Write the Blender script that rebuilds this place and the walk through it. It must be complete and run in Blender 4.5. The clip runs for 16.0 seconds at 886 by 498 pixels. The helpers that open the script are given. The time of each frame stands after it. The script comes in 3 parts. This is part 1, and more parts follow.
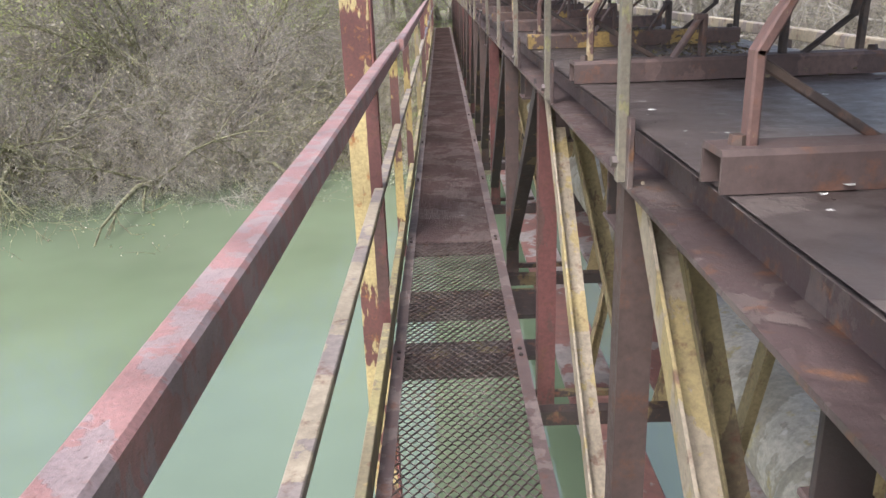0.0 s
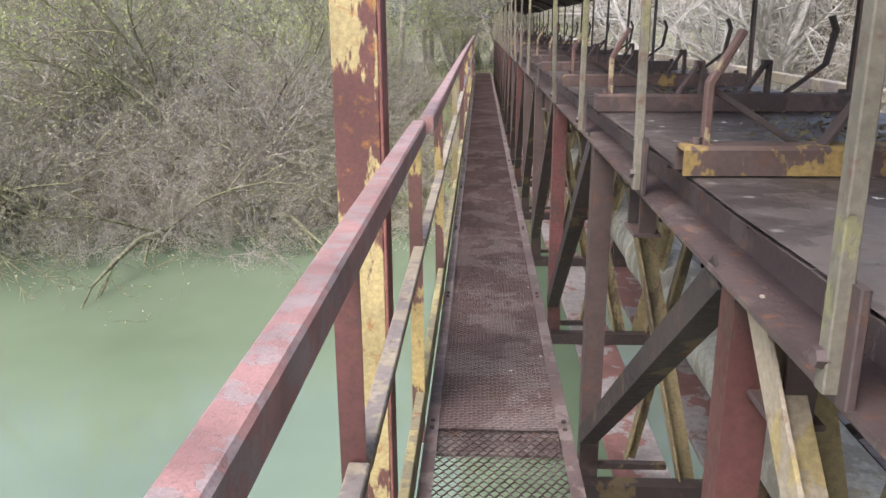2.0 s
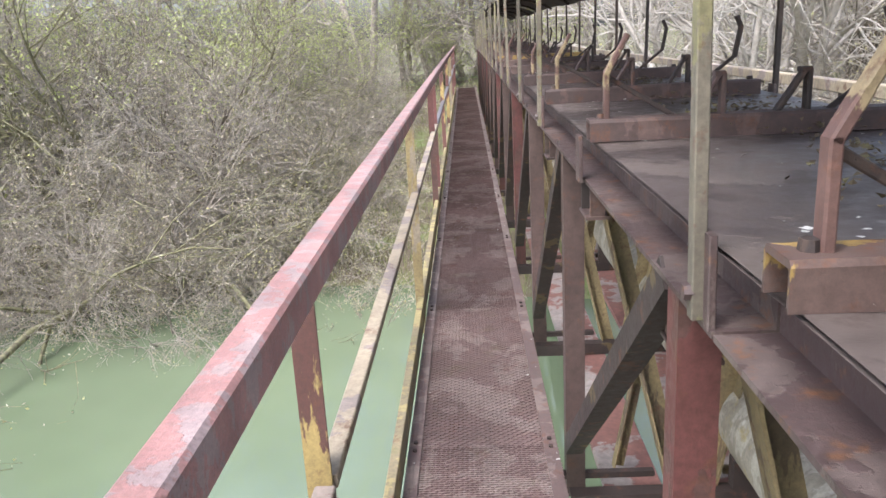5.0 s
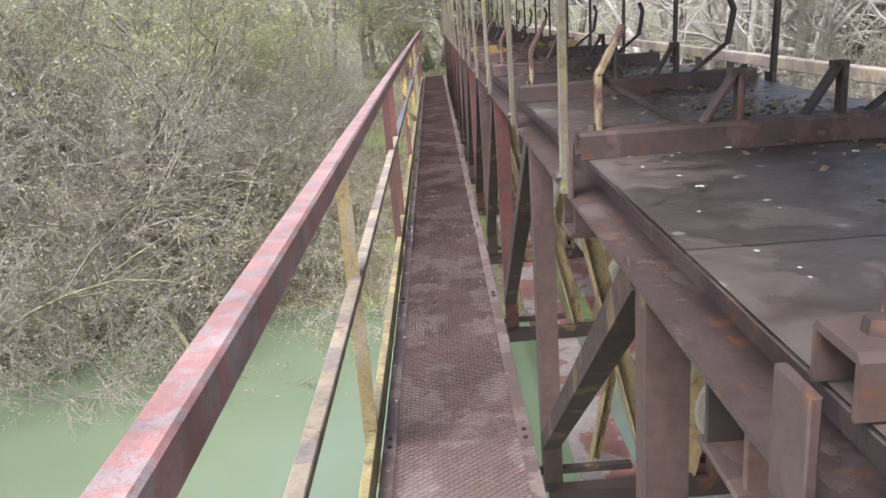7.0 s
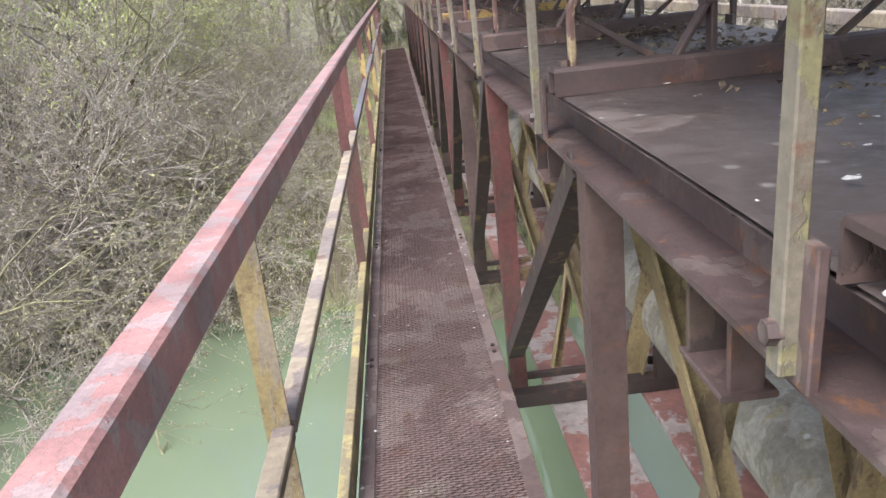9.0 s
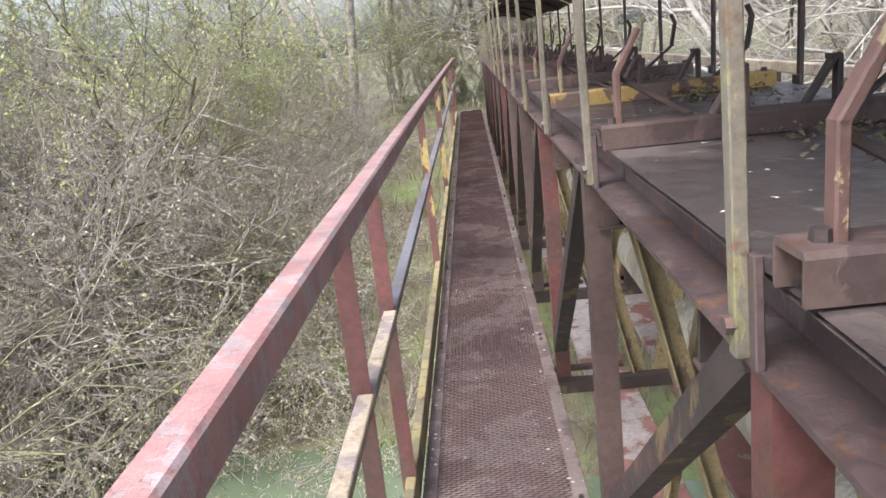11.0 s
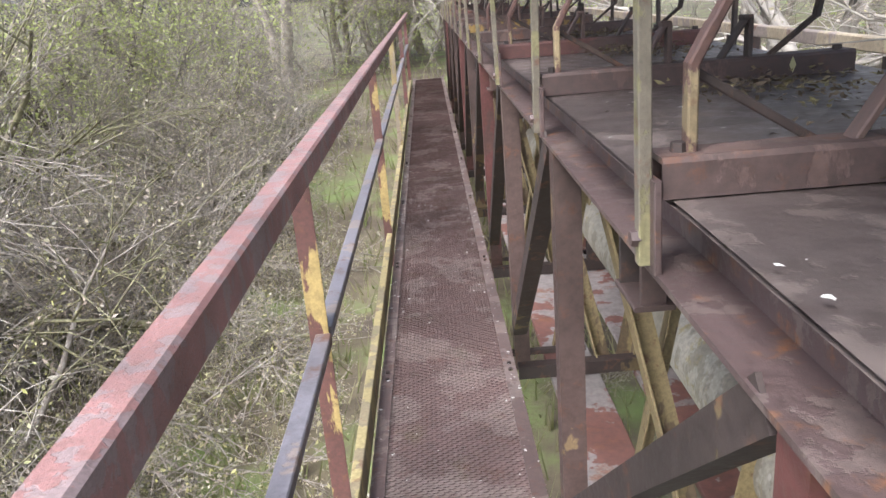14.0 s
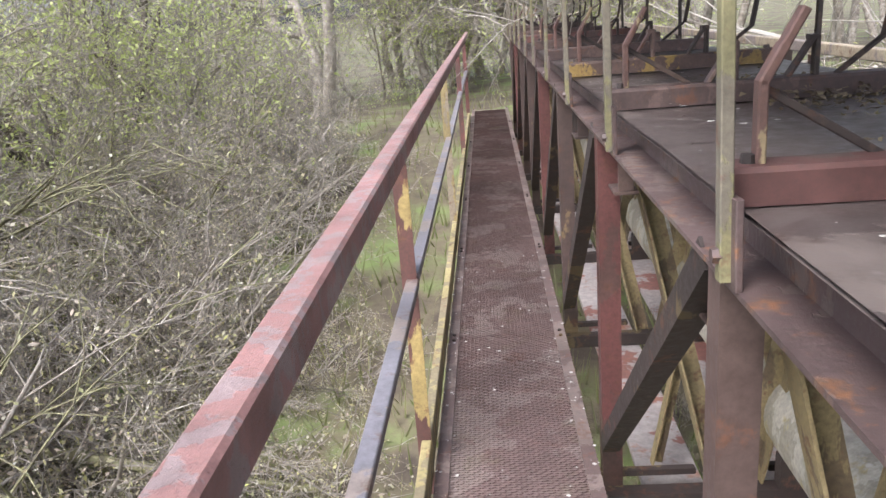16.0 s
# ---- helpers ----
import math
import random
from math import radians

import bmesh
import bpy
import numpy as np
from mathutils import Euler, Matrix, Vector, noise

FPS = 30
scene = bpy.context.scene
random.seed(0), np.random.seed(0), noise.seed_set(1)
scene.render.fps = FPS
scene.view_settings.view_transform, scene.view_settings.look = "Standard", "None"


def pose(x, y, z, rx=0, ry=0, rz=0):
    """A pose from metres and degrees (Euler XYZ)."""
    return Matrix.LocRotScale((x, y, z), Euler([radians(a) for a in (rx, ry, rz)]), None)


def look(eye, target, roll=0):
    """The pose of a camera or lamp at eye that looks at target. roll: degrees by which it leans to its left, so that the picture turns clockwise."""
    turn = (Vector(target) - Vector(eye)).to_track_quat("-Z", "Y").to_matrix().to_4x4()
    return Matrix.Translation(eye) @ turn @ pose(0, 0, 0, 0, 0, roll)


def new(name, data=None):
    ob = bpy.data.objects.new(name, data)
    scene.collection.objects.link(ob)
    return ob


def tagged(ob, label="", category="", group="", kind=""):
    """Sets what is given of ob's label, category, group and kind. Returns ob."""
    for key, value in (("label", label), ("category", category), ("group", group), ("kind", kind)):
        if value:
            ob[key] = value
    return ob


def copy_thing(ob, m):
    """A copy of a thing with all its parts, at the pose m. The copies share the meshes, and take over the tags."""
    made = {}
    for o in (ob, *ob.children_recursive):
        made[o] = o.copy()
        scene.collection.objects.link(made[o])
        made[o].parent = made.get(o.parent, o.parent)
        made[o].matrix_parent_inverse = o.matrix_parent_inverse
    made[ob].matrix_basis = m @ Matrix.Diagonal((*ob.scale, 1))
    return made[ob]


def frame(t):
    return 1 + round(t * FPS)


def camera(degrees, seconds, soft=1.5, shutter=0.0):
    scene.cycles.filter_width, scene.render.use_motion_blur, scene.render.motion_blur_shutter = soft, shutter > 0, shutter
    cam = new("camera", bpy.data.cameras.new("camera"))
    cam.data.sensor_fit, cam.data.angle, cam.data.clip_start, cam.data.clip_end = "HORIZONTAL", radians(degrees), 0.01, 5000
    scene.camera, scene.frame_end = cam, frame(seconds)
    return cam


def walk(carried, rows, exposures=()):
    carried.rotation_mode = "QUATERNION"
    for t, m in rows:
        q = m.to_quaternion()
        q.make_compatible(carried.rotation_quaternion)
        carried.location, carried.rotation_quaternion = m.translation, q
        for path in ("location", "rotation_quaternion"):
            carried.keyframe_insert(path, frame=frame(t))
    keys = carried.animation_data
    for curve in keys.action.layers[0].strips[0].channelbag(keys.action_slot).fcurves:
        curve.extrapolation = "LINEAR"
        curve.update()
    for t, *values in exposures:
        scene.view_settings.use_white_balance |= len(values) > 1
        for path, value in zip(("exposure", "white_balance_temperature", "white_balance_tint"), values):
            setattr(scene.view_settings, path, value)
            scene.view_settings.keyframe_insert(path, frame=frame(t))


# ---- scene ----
cam = camera(59.6, 16.0)
PATH = [
    (0, (0.031, 0.075, 1.515), (0.015, 1.965, 0.862), -2.1),
    (0.5, (0.040, 0.446, 1.526), (-0.009, 2.361, 0.951), -3.2),
    (1, (0.000, 0.891, 1.548), (-0.082, 2.805, 0.976), -2),
    (1.5, (0.026, 1.356, 1.543), (-0.106, 3.272, 0.986), -1.1),
    (2, (-0.019, 1.863, 1.530), (-0.113, 3.782, 0.974), -0.4),
    (2.5, (0.006, 2.334, 1.535), (-0.016, 4.241, 0.934), -0.3),
    (3, (0.062, 2.846, 1.539), (-0.035, 4.764, 0.984), -2),
    (3.5, (0.063, 3.369, 1.556), (0.117, 5.302, 1.048), -3.1),
    (4, (0.070, 3.949, 1.546), (0.010, 5.884, 1.042), -4.7),
    (6.3, (0.043, 6.199, 1.542), (-0.019, 8.112, 0.961), -2.2),
    (6.5, (0.069, 6.346, 1.567), (-0.010, 8.262, 1.000), -3.2),
    (7, (0.080, 6.649, 1.569), (0.067, 8.564, 0.990), -4.5),
    (7.5, (0.024, 6.886, 1.558), (-0.027, 8.797, 0.970), -4.1),
    (8, (0.021, 7.186, 1.561), (-0.098, 9.106, 1.014), -3.4),
    (8.5, (0.009, 7.515, 1.558), (0.015, 9.444, 1.027), -1.9),
    (9, (0.055, 7.881, 1.500), (0.117, 9.771, 0.847), -6.2),
    (9.5, (0.068, 8.255, 1.585), (0.010, 10.174, 1.025), -4.9),
    (9.7, (0.051, 8.448, 1.570), (-0.023, 10.377, 1.049), -5),
    (11.8, (0.093, 11.009, 1.529), (-0.019, 12.940, 1.022), -6.7),
    (12, (0.079, 11.173, 1.539), (-0.038, 13.104, 1.033), -6.4),
    (12.5, (0.034, 11.613, 1.551), (-0.065, 13.545, 1.043), -5.4),
    (13, (0.039, 12.145, 1.525), (0.040, 14.064, 0.960), -3.1),
    (13.5, (0.026, 12.683, 1.521), (0.037, 14.581, 0.892), -1.7),
    (14, (0.080, 13.353, 1.537), (0.079, 15.250, 0.904), -4.7),
    (14.5, (0.071, 13.854, 1.545), (-0.018, 15.748, 0.909), -5),
    (15, (0.076, 14.470, 1.544), (-0.037, 16.356, 0.890), -9.1),
    (15.5, (0.095, 15.06, 1.546), (-0.018, 16.955, 0.915), -8.2),
    (16, (0.035, 15.637, 1.551), (-0.103, 17.544, 0.964), -4.6),
]
walk(cam, [(t, look(eye, target, roll)) for t, eye, target, roll in PATH], [(0, 1.0, 6050, 14), (3.2, 1.05, 6050, 14), (4, 1.35, 6050, 14), (6.3, 1.15, 6050, 14), (16, 1.25, 6050, 14)])

# ---- light ----
world = bpy.data.worlds.new("world")
scene.world = world
world.use_nodes = True
wn = world.node_tree
sky = wn.nodes.new("ShaderNodeTexSky")
sky.sky_type, sky.sun_disc = "NISHITA", False
sky.sun_elevation, sky.sun_rotation = radians(50), radians(215)
sky.dust_density, sky.air_density = 4.0, 1.0
haze = wn.nodes.new("ShaderNodeHueSaturation")
haze.inputs["Saturation"].default_value = 0.6
wn.links.new(sky.outputs[0], haze.inputs["Color"])
wn.links.new(haze.outputs[0], wn.nodes["Background"].inputs[0])
wn.nodes["Background"].inputs[1].default_value = 0.15
sun_data = bpy.data.lights.new("sun", "SUN")
sun_data.energy, sun_data.angle, sun_data.color = 1.5, radians(30), (1.0, 0.98, 0.95)
sun = new("sun", sun_data)
sun.matrix_world = look((-6, -8, 16), (0, 0, 0))


# ---- materials ----
def ramp(nt, src, stops):
    r = nt.nodes.new("ShaderNodeValToRGB")
    while len(r.color_ramp.elements) < len(stops):
        r.color_ramp.elements.new(0.5)
    for e, (p, c) in zip(r.color_ramp.elements, stops):
        e.position = p
        e.color = (*c, 1) if isinstance(c, tuple) else (c, c, c, 1)
    nt.links.new(src, r.inputs[0])
    return r.outputs[0]


def noise_tex(nt, scale, detail=5, rough=0.6, vec=None, stretch=None):
    n = nt.nodes.new("ShaderNodeTexNoise")
    n.inputs["Scale"].default_value, n.inputs["Detail"].default_value, n.inputs["Roughness"].default_value = scale, detail, rough
    if vec is None:
        vec = nt.nodes.new("ShaderNodeNewGeometry").outputs["Position"]
    if stretch:
        mp = nt.nodes.new("ShaderNodeMapping")
        mp.inputs["Scale"].default_value = stretch
        nt.links.new(vec, mp.inputs[0])
        vec = mp.outputs[0]
    nt.links.new(vec, n.inputs["Vector"])
    return n.outputs["Fac"]


def mixc(nt, fac, a, b):
    m = nt.nodes.new("ShaderNodeMix")
    m.data_type = "RGBA"
    for sock, v in ((m.inputs[0], fac), (m.inputs[6], a), (m.inputs[7], b)):
        if hasattr(v, "is_linked"):
            nt.links.new(v, sock)
        elif isinstance(v, tuple):
            sock.default_value = (*v, 1)
        else:
            sock.default_value = v
    return m.outputs[2]


def base_mat(name, rough=0.8, metal=0.0):
    m = bpy.data.materials.new(name)
    m.use_nodes = True
    nt = m.node_tree
    b = nt.nodes["Principled BSDF"]
    b.inputs["Roughness"].default_value, b.inputs["Metallic"].default_value = rough, metal
    return m, nt, b


def bump(nt, b, src, strength=0.4, dist=0.004):
    n = nt.nodes.new("ShaderNodeBump")
    n.inputs["Strength"].default_value, n.inputs["Distance"].default_value = strength, dist
    nt.links.new(src, n.inputs["Height"])
    nt.links.new(n.outputs[0], b.inputs["Normal"])


def steel(name, top, under, cover=0.5, scale=6.0, rust=(0.16, 0.075, 0.045), rough=0.7, spots=0.0, moss=0.0, streak=0.6):
    """Old painted steel: a top coat worn away to the coat below, with rust and grime."""
    m, nt, b = base_mat(name, rough)
    geo = nt.nodes.new("ShaderNodeNewGeometry").outputs["Position"]
    info = nt.nodes.new("ShaderNodeObjectInfo").outputs["Random"]
    wear = noise_tex(nt, scale, 7, 0.62, geo, (1, 1, streak))
    edge = ramp(nt, wear, [(max(0.02, cover - 0.01), 0.0), (cover + 0.01, 1.0)])
    fine = noise_tex(nt, scale * 9, 6, 0.7, geo)
    tone = ramp(nt, noise_tex(nt, scale * 0.35, 4, 0.6, geo), [(0.3, 0.62), (0.7, 1.2)])
    col = mixc(nt, edge, top, under)
    rusty = ramp(nt, noise_tex(nt, scale * 2.3, 8, 0.7, geo), [(0.56, 0.0), (0.66, 0.8)])
    col = mixc(nt, rusty, col, rust)
    grime = ramp(nt, fine, [(0.35, 0.7), (0.65, 1.12)])
    mul = nt.nodes.new("ShaderNodeMix")
    mul.data_type, mul.blend_type = "RGBA", "MULTIPLY"
    mul.inputs[0].default_value = 1.0
    nt.links.new(col, mul.inputs[6])
    nt.links.new(grime, mul.inputs[7])
    mul2 = nt.nodes.new("ShaderNodeMix")
    mul2.data_type, mul2.blend_type = "RGBA", "MULTIPLY"
    mul2.inputs[0].default_value = 1.0
    nt.links.new(mul.outputs[2], mul2.inputs[6])
    nt.links.new(tone, mul2.inputs[7])
    col = mul2.outputs[2]
    vary = ramp(nt, info, [(0.0, 0.85), (1.0, 1.15)])
    mul3 = nt.nodes.new("ShaderNodeMix")
    mul3.data_type, mul3.blend_type = "RGBA", "MULTIPLY"
    mul3.inputs[0].default_value = 1.0
    nt.links.new(col, mul3.inputs[6])
    nt.links.new(vary, mul3.inputs[7])
    col = mul3.outputs[2]
    if moss:
        f = ramp(nt, noise_tex(nt, 5.0, 6, 0.7, geo), [(0.56, 0.0), (0.72, moss)])
        col = mixc(nt, f, col, (0.16, 0.17, 0.05))
    if spots:
        v = nt.nodes.new("ShaderNodeTexVoronoi")
        v.inputs["Scale"].default_value = 9.0
        nt.links.new(geo, v.inputs["Vector"])
        f = ramp(nt, v.outputs["Distance"], [(0.06, spots), (0.12, 0.0)])
        col = mixc(nt, f, col, (0.62, 0.6, 0.55))
    nt.links.new(col, b.inputs["Base Color"])
    nt.links.new(ramp(nt, fine, [(0.3, rough - 0.18), (0.7, min(1.0, rough + 0.15))]), b.inputs["Roughness"])
    hs = nt.nodes.new("ShaderNodeMath")
    hs.operation = "MULTIPLY_ADD"
    hs.inputs[1].default_value = -0.6
    nt.links.new(edge, hs.inputs[0])
    nt.links.new(fine, hs.inputs[2])
    bump(nt, b, hs.outputs[0], 0.5, 0.003)
    return m


RED = (0.33, 0.1, 0.085)
DARKRED = (0.16, 0.06, 0.05)
YEL = (0.55, 0.38, 0.13)
OLIVE = (0.36, 0.3, 0.13)
TAN = (0.4, 0.32, 0.21)
BROWN = (0.13, 0.085, 0.07)

RAIL = steel("faded_red_rail_paint", (0.44, 0.235, 0.21), (0.4, 0.3, 0.285), 0.52, 22, rust=(0.34, 0.19, 0.16), rough=0.42)
MIDRAIL = steel("worn_tan_rail_paint", (0.42, 0.35, 0.25), (0.3, 0.25, 0.22), 0.52, 5)
MIDGREY = steel("bluish_grey_worn_rail", (0.22, 0.21, 0.23), (0.3, 0.25, 0.22), 0.56, 5, rough=0.5)
TOE = steel("mossy_yellow_paint", (0.36, 0.3, 0.14), (0.24, 0.2, 0.12), 0.5, 6, rough=0.85, moss=0.5)
POST_Y = steel("yellow_over_rust", (0.42, 0.31, 0.12), (0.13, 0.06, 0.05), 0.49, 8.0, streak=0.3)
COLUMN = steel("peeling_yellow_column", (0.58, 0.45, 0.21), (0.17, 0.07, 0.058), 0.5, 5.5, rust=(0.42, 0.19, 0.06), streak=0.28)
COLRED = steel("column_red_flange", (0.26, 0.1, 0.085), (0.2, 0.09, 0.08), 0.6, 5)
POST_R = steel("red_oxide_post", (0.155, 0.062, 0.055), (0.12, 0.065, 0.055), 0.55, 5, rough=0.5)
POST_B = steel("brown_grimy_post", (0.105, 0.07, 0.06), (0.24, 0.17, 0.09), 0.62, 4, rough=0.6)
DIAG = steel("dark_rust_brace", (0.055, 0.04, 0.035), (0.15, 0.11, 0.055), 0.6, 5)
TANM = steel("tan_yellow_brace", (0.34, 0.28, 0.2), (0.36, 0.28, 0.13), 0.5, 8, streak=0.3)
STRUT = steel("dull_yellow_strut", (0.3, 0.235, 0.12), (0.17, 0.125, 0.075), 0.56, 8, streak=0.3)
CHORD = steel("faded_red_chord", (0.25, 0.125, 0.105), (0.33, 0.29, 0.27), 0.52, 3, rust=(0.2, 0.1, 0.075))
CHORD_G = steel("bleached_grey_pink_chord", (0.4, 0.36, 0.34), (0.27, 0.13, 0.105), 0.54, 3, rust=(0.33, 0.15, 0.09))
BEAM = steel("rusted_edge_beam", (0.115, 0.08, 0.074), (0.17, 0.13, 0.115), 0.56, 7, rust=(0.27, 0.125, 0.055), rough=0.5)
DECK = steel("rusted_deck_plate", (0.1, 0.08, 0.073), (0.16, 0.13, 0.115), 0.55, 2.2, rust=(0.075, 0.05, 0.042), rough=0.45, spots=0.25)
IDLER = steel("brown_idler_steel", (0.1, 0.068, 0.06), (0.15, 0.1, 0.085), 0.55, 5)
IDLER_Y = steel("yellow_idler_steel", (0.36, 0.24, 0.08), (0.13, 0.085, 0.07), 0.46, 9)
IDLER_R = steel("red_idler_steel", (0.15, 0.07, 0.06), (0.12, 0.08, 0.068), 0.55, 4)
UPRIGHT = steel("yellow_patched_upright", (0.36, 0.28, 0.16), (0.15, 0.085, 0.07), 0.46, 9)
HANGER = steel("weathered_hanger_bar", (0.2, 0.175, 0.13), (0.24, 0.22, 0.115), 0.55, 9)
DARKBAR = steel("black_brown_bar", (0.06, 0.045, 0.04), (0.1, 0.07, 0.055), 0.55, 6)
COVER = steel("rusty_cover_sheet", (0.07, 0.055, 0.05), (0.24, 0.17, 0.1), 0.6, 2.5)
FLOORM = steel("worn_red_brown_floor", (0.24, 0.17, 0.155), (0.32, 0.25, 0.225), 0.52, 3, rust=(0.22, 0.13, 0.11), rough=0.5, moss=0.3)
GRATE = steel("brown_expanded_mesh", (0.13, 0.09, 0.08), (0.2, 0.155, 0.135), 0.52, 5, rough=0.5)
PIPEM = steel("lichened_grey_pipe", (0.35, 0.32, 0.25), (0.48, 0.45, 0.37), 0.5, 5, rust=(0.4, 0.33, 0.14), rough=0.7, spots=0.6)


def plain(name, stops, scale, rough=0.9, b_amt=0.5, stretch=None, dist=0.01):
    m, nt, b = base_mat(name, rough)
    f = noise_tex(nt, scale, 8, 0.65, None, stretch)
    nt.links.new(ramp(nt, f, stops), b.inputs["Base Color"])
    bump(nt, b, noise_tex(nt, scale * 4, 6, 0.7), b_amt, dist)
    return m


BARK = plain("grey_brown_bark", [(0.3, (0.14, 0.12, 0.1)), (0.52, (0.34, 0.3, 0.25)), (0.72, (0.58, 0.54, 0.47))], 9)
MOSSY = plain("mossy_bark", [(0.35, (0.1, 0.08, 0.06)), (0.55, (0.24, 0.23, 0.12)), (0.72, (0.42, 0.4, 0.26))], 10)
BARK_DARK = plain("dark_mossy_bark", [(0.3, (0.08, 0.065, 0.05)), (0.55, (0.16, 0.135, 0.1)), (0.75, (0.28, 0.26, 0.15))], 10)
BARK_PALE = plain("pale_dead_bark", [(0.3, (0.3, 0.27, 0.23)), (0.7, (0.58, 0.54, 0.48))], 7)
GROUND = plain("bank_grass_and_mud", [(0.36, (0.1, 0.08, 0.06)), (0.5, (0.17, 0.145, 0.09)), (0.66, (0.2, 0.26, 0.09))], 1.3, 0.95, 0.8, None, 0.05)
LITTER = plain("leaf_litter", [(0.35, (0.09, 0.065, 0.045)), (0.52, (0.17, 0.13, 0.08)), (0.68, (0.27, 0.25, 0.1))], 9, 0.95, 1.0)
DROP = plain("pale_droppings", [(0.4, (0.55, 0.54, 0.5)), (0.6, (0.75, 0.74, 0.7))], 30)


def leaf_mat(name, cols):
    m, nt, b = base_mat(name, 0.7)
    geo = nt.nodes.new("ShaderNodeNewGeometry")
    nt.links.new(ramp(nt, geo.outputs["Random Per Island"], [(i / max(1, len(cols) - 1), c) for i, c in enumerate(cols)]), b.inputs["Base Color"])
    tr = nt.nodes.new("ShaderNodeBsdfTranslucent")
    tr.inputs[0].default_value = (*cols[-1], 1)
    ms = nt.nodes.new("ShaderNodeMixShader")
    ms.inputs[0].default_value = 0.4
    nt.links.new(b.outputs[0], ms.inputs[1])
    nt.links.new(tr.outputs[0], ms.inputs[2])
    nt.links.new(ms.outputs[0], nt.nodes["Material Output"].inputs[0])
    return m


BUD = leaf_mat("pinkish_brown_buds_and_young_leaves", [(0.5, 0.4, 0.32), (0.6, 0.52, 0.42), (0.4, 0.42, 0.16), (0.72, 0.68, 0.6), (0.58, 0.58, 0.18), (0.42, 0.36, 0.28)])
LEAF = leaf_mat("young_yellow_green_leaves", [(0.38, 0.44, 0.14), (0.5, 0.55, 0.2), (0.56, 0.6, 0.28), (0.44, 0.5, 0.18)])
GRASSM = leaf_mat("spring_grass", [(0.16, 0.2, 0.06), (0.28, 0.26, 0.13), (0.34, 0.3, 0.19), (0.24, 0.28, 0.1)])

wm, nt, b = base_mat("murky_green_water", 0.025)
nt.links.new(ramp(nt, noise_tex(nt, 0.25, 3), [(0.3, (0.145, 0.19, 0.11)), (0.7, (0.195, 0.25, 0.15))]), b.inputs["Base Color"])
b.inputs["IOR"].default_value = 2.3
bump(nt, b, noise_tex(nt, 1.6, 3, 0.5), 0.06, 0.02)
WATER = wm


# ---- mesh helpers ----
class Shape:
    """Gathers vertices and faces for one mesh."""

    def __init__(self):
        self.v, self.f = [], []

    def add(self, verts, faces):
        n = len(self.v)
        self.v += [tuple(p) for p in verts]
        self.f += [tuple(i + n for i in f) for f in faces]
        return self

    def prism(self, prof, p0, p1, u=None, caps=True):
        """A closed profile (points across u and w) run from p0 to p1."""
        p0, p1 = Vector(p0), Vector(p1)
        d = (p1 - p0).normalized()
        u = Vector(u) if u else Vector((1, 0, 0))
        u = (u - d * u.dot(d)).normalized()
        w = d.cross(u) * -1
        if w.z < -1e-6 or (abs(w.z) < 1e-6 and w.y < 0):
            w = -w
        n = len(prof)
        vs = [p + u * a + w * c for p in (p0, p1) for a, c in prof]
        fs = [(i, (i + 1) % n, n + (i + 1) % n, n + i) for i in range(n)]
        if caps:
            fs += [tuple(range(n - 1, -1, -1)), tuple(range(n, 2 * n))]
        return self.add(vs, fs)

    def bar(self, p0, p1, a, c, u=None, r=0.004):
        """A bar a wide across u and c deep, with chamfered edges."""
        a, c = a / 2, c / 2
        r = min(r, a * 0.45, c * 0.45)
        return self.prism([(-a + r, -c), (a - r, -c), (a, -c + r), (a, c - r), (a - r, c), (-a + r, c), (-a, c - r), (-a, -c + r)], p0, p1, u)

    def box(self, x0, x1, y0, y1, z0, z1, r=0.004):
        return self.bar(((x0 + x1) / 2, y0, (z0 + z1) / 2), ((x0 + x1) / 2, y1, (z0 + z1) / 2), x1 - x0, z1 - z0, (1, 0, 0), r)

    def tube(self, pts, rads, sides=6, cap=True):
        pts = [Vector(p) for p in pts]
        n, base = len(pts), len(self.v)
        for i, p in enumerate(pts):
            d = (pts[min(i + 1, n - 1)] - pts[max(i - 1, 0)]).normalized()
            s = d.cross(Vector((0, 0, 1)) if abs(d.z) < 0.9 else Vector((1, 0, 0))).normalized()
            t = d.cross(s)
            for k in range(sides):
                a = 2 * math.pi * k / sides
                self.v.append(tuple(p + (s * math.cos(a) + t * math.sin(a)) * rads[i]))
        for i in range(n - 1):
            for k in range(sides):
                q = (k + 1) % sides
                self.f.append((base + i * sides + k, base + i * sides + q, base + (i + 1) * sides + q, base + (i + 1) * sides + k))
        if cap:
            self.f.append(tuple(base + (n - 1) * sides + k for k in range(sides)))
            self.f.append(tuple(base + sides - 1 - k for k in range(sides)))
        return self

    def mesh(self, name, mat, smooth=False):
        me = bpy.data.meshes.new(name)
        me.from_pydata(self.v, [], self.f)
        me.materials.append(mat)
        bm = bmesh.new()
        bm.from_mesh(me)
        if len(bm.faces) < 20000:
            bmesh.ops.recalc_face_normals(bm, faces=bm.faces)
        bm.to_mesh(me)
        bm.free()
        if smooth:
            me.polygons.foreach_set("use_smooth", [True] * len(me.polygons))
        return me


def L_prof(a, t, sx=1, sy=1):
    """An angle section with its corner at the origin."""
    return [(0, 0), (a * sx, 0), (a * sx, t * sy), (t * sx, t * sy), (t * sx, a * sy), (0, a * sy)]


def part(name, shape, mat, parent, label="", smooth=False, kind=""):
    ob = new(name, shape.mesh(name, mat, smooth))
    ob.parent = parent
    return tagged(ob, label, "", "", kind)


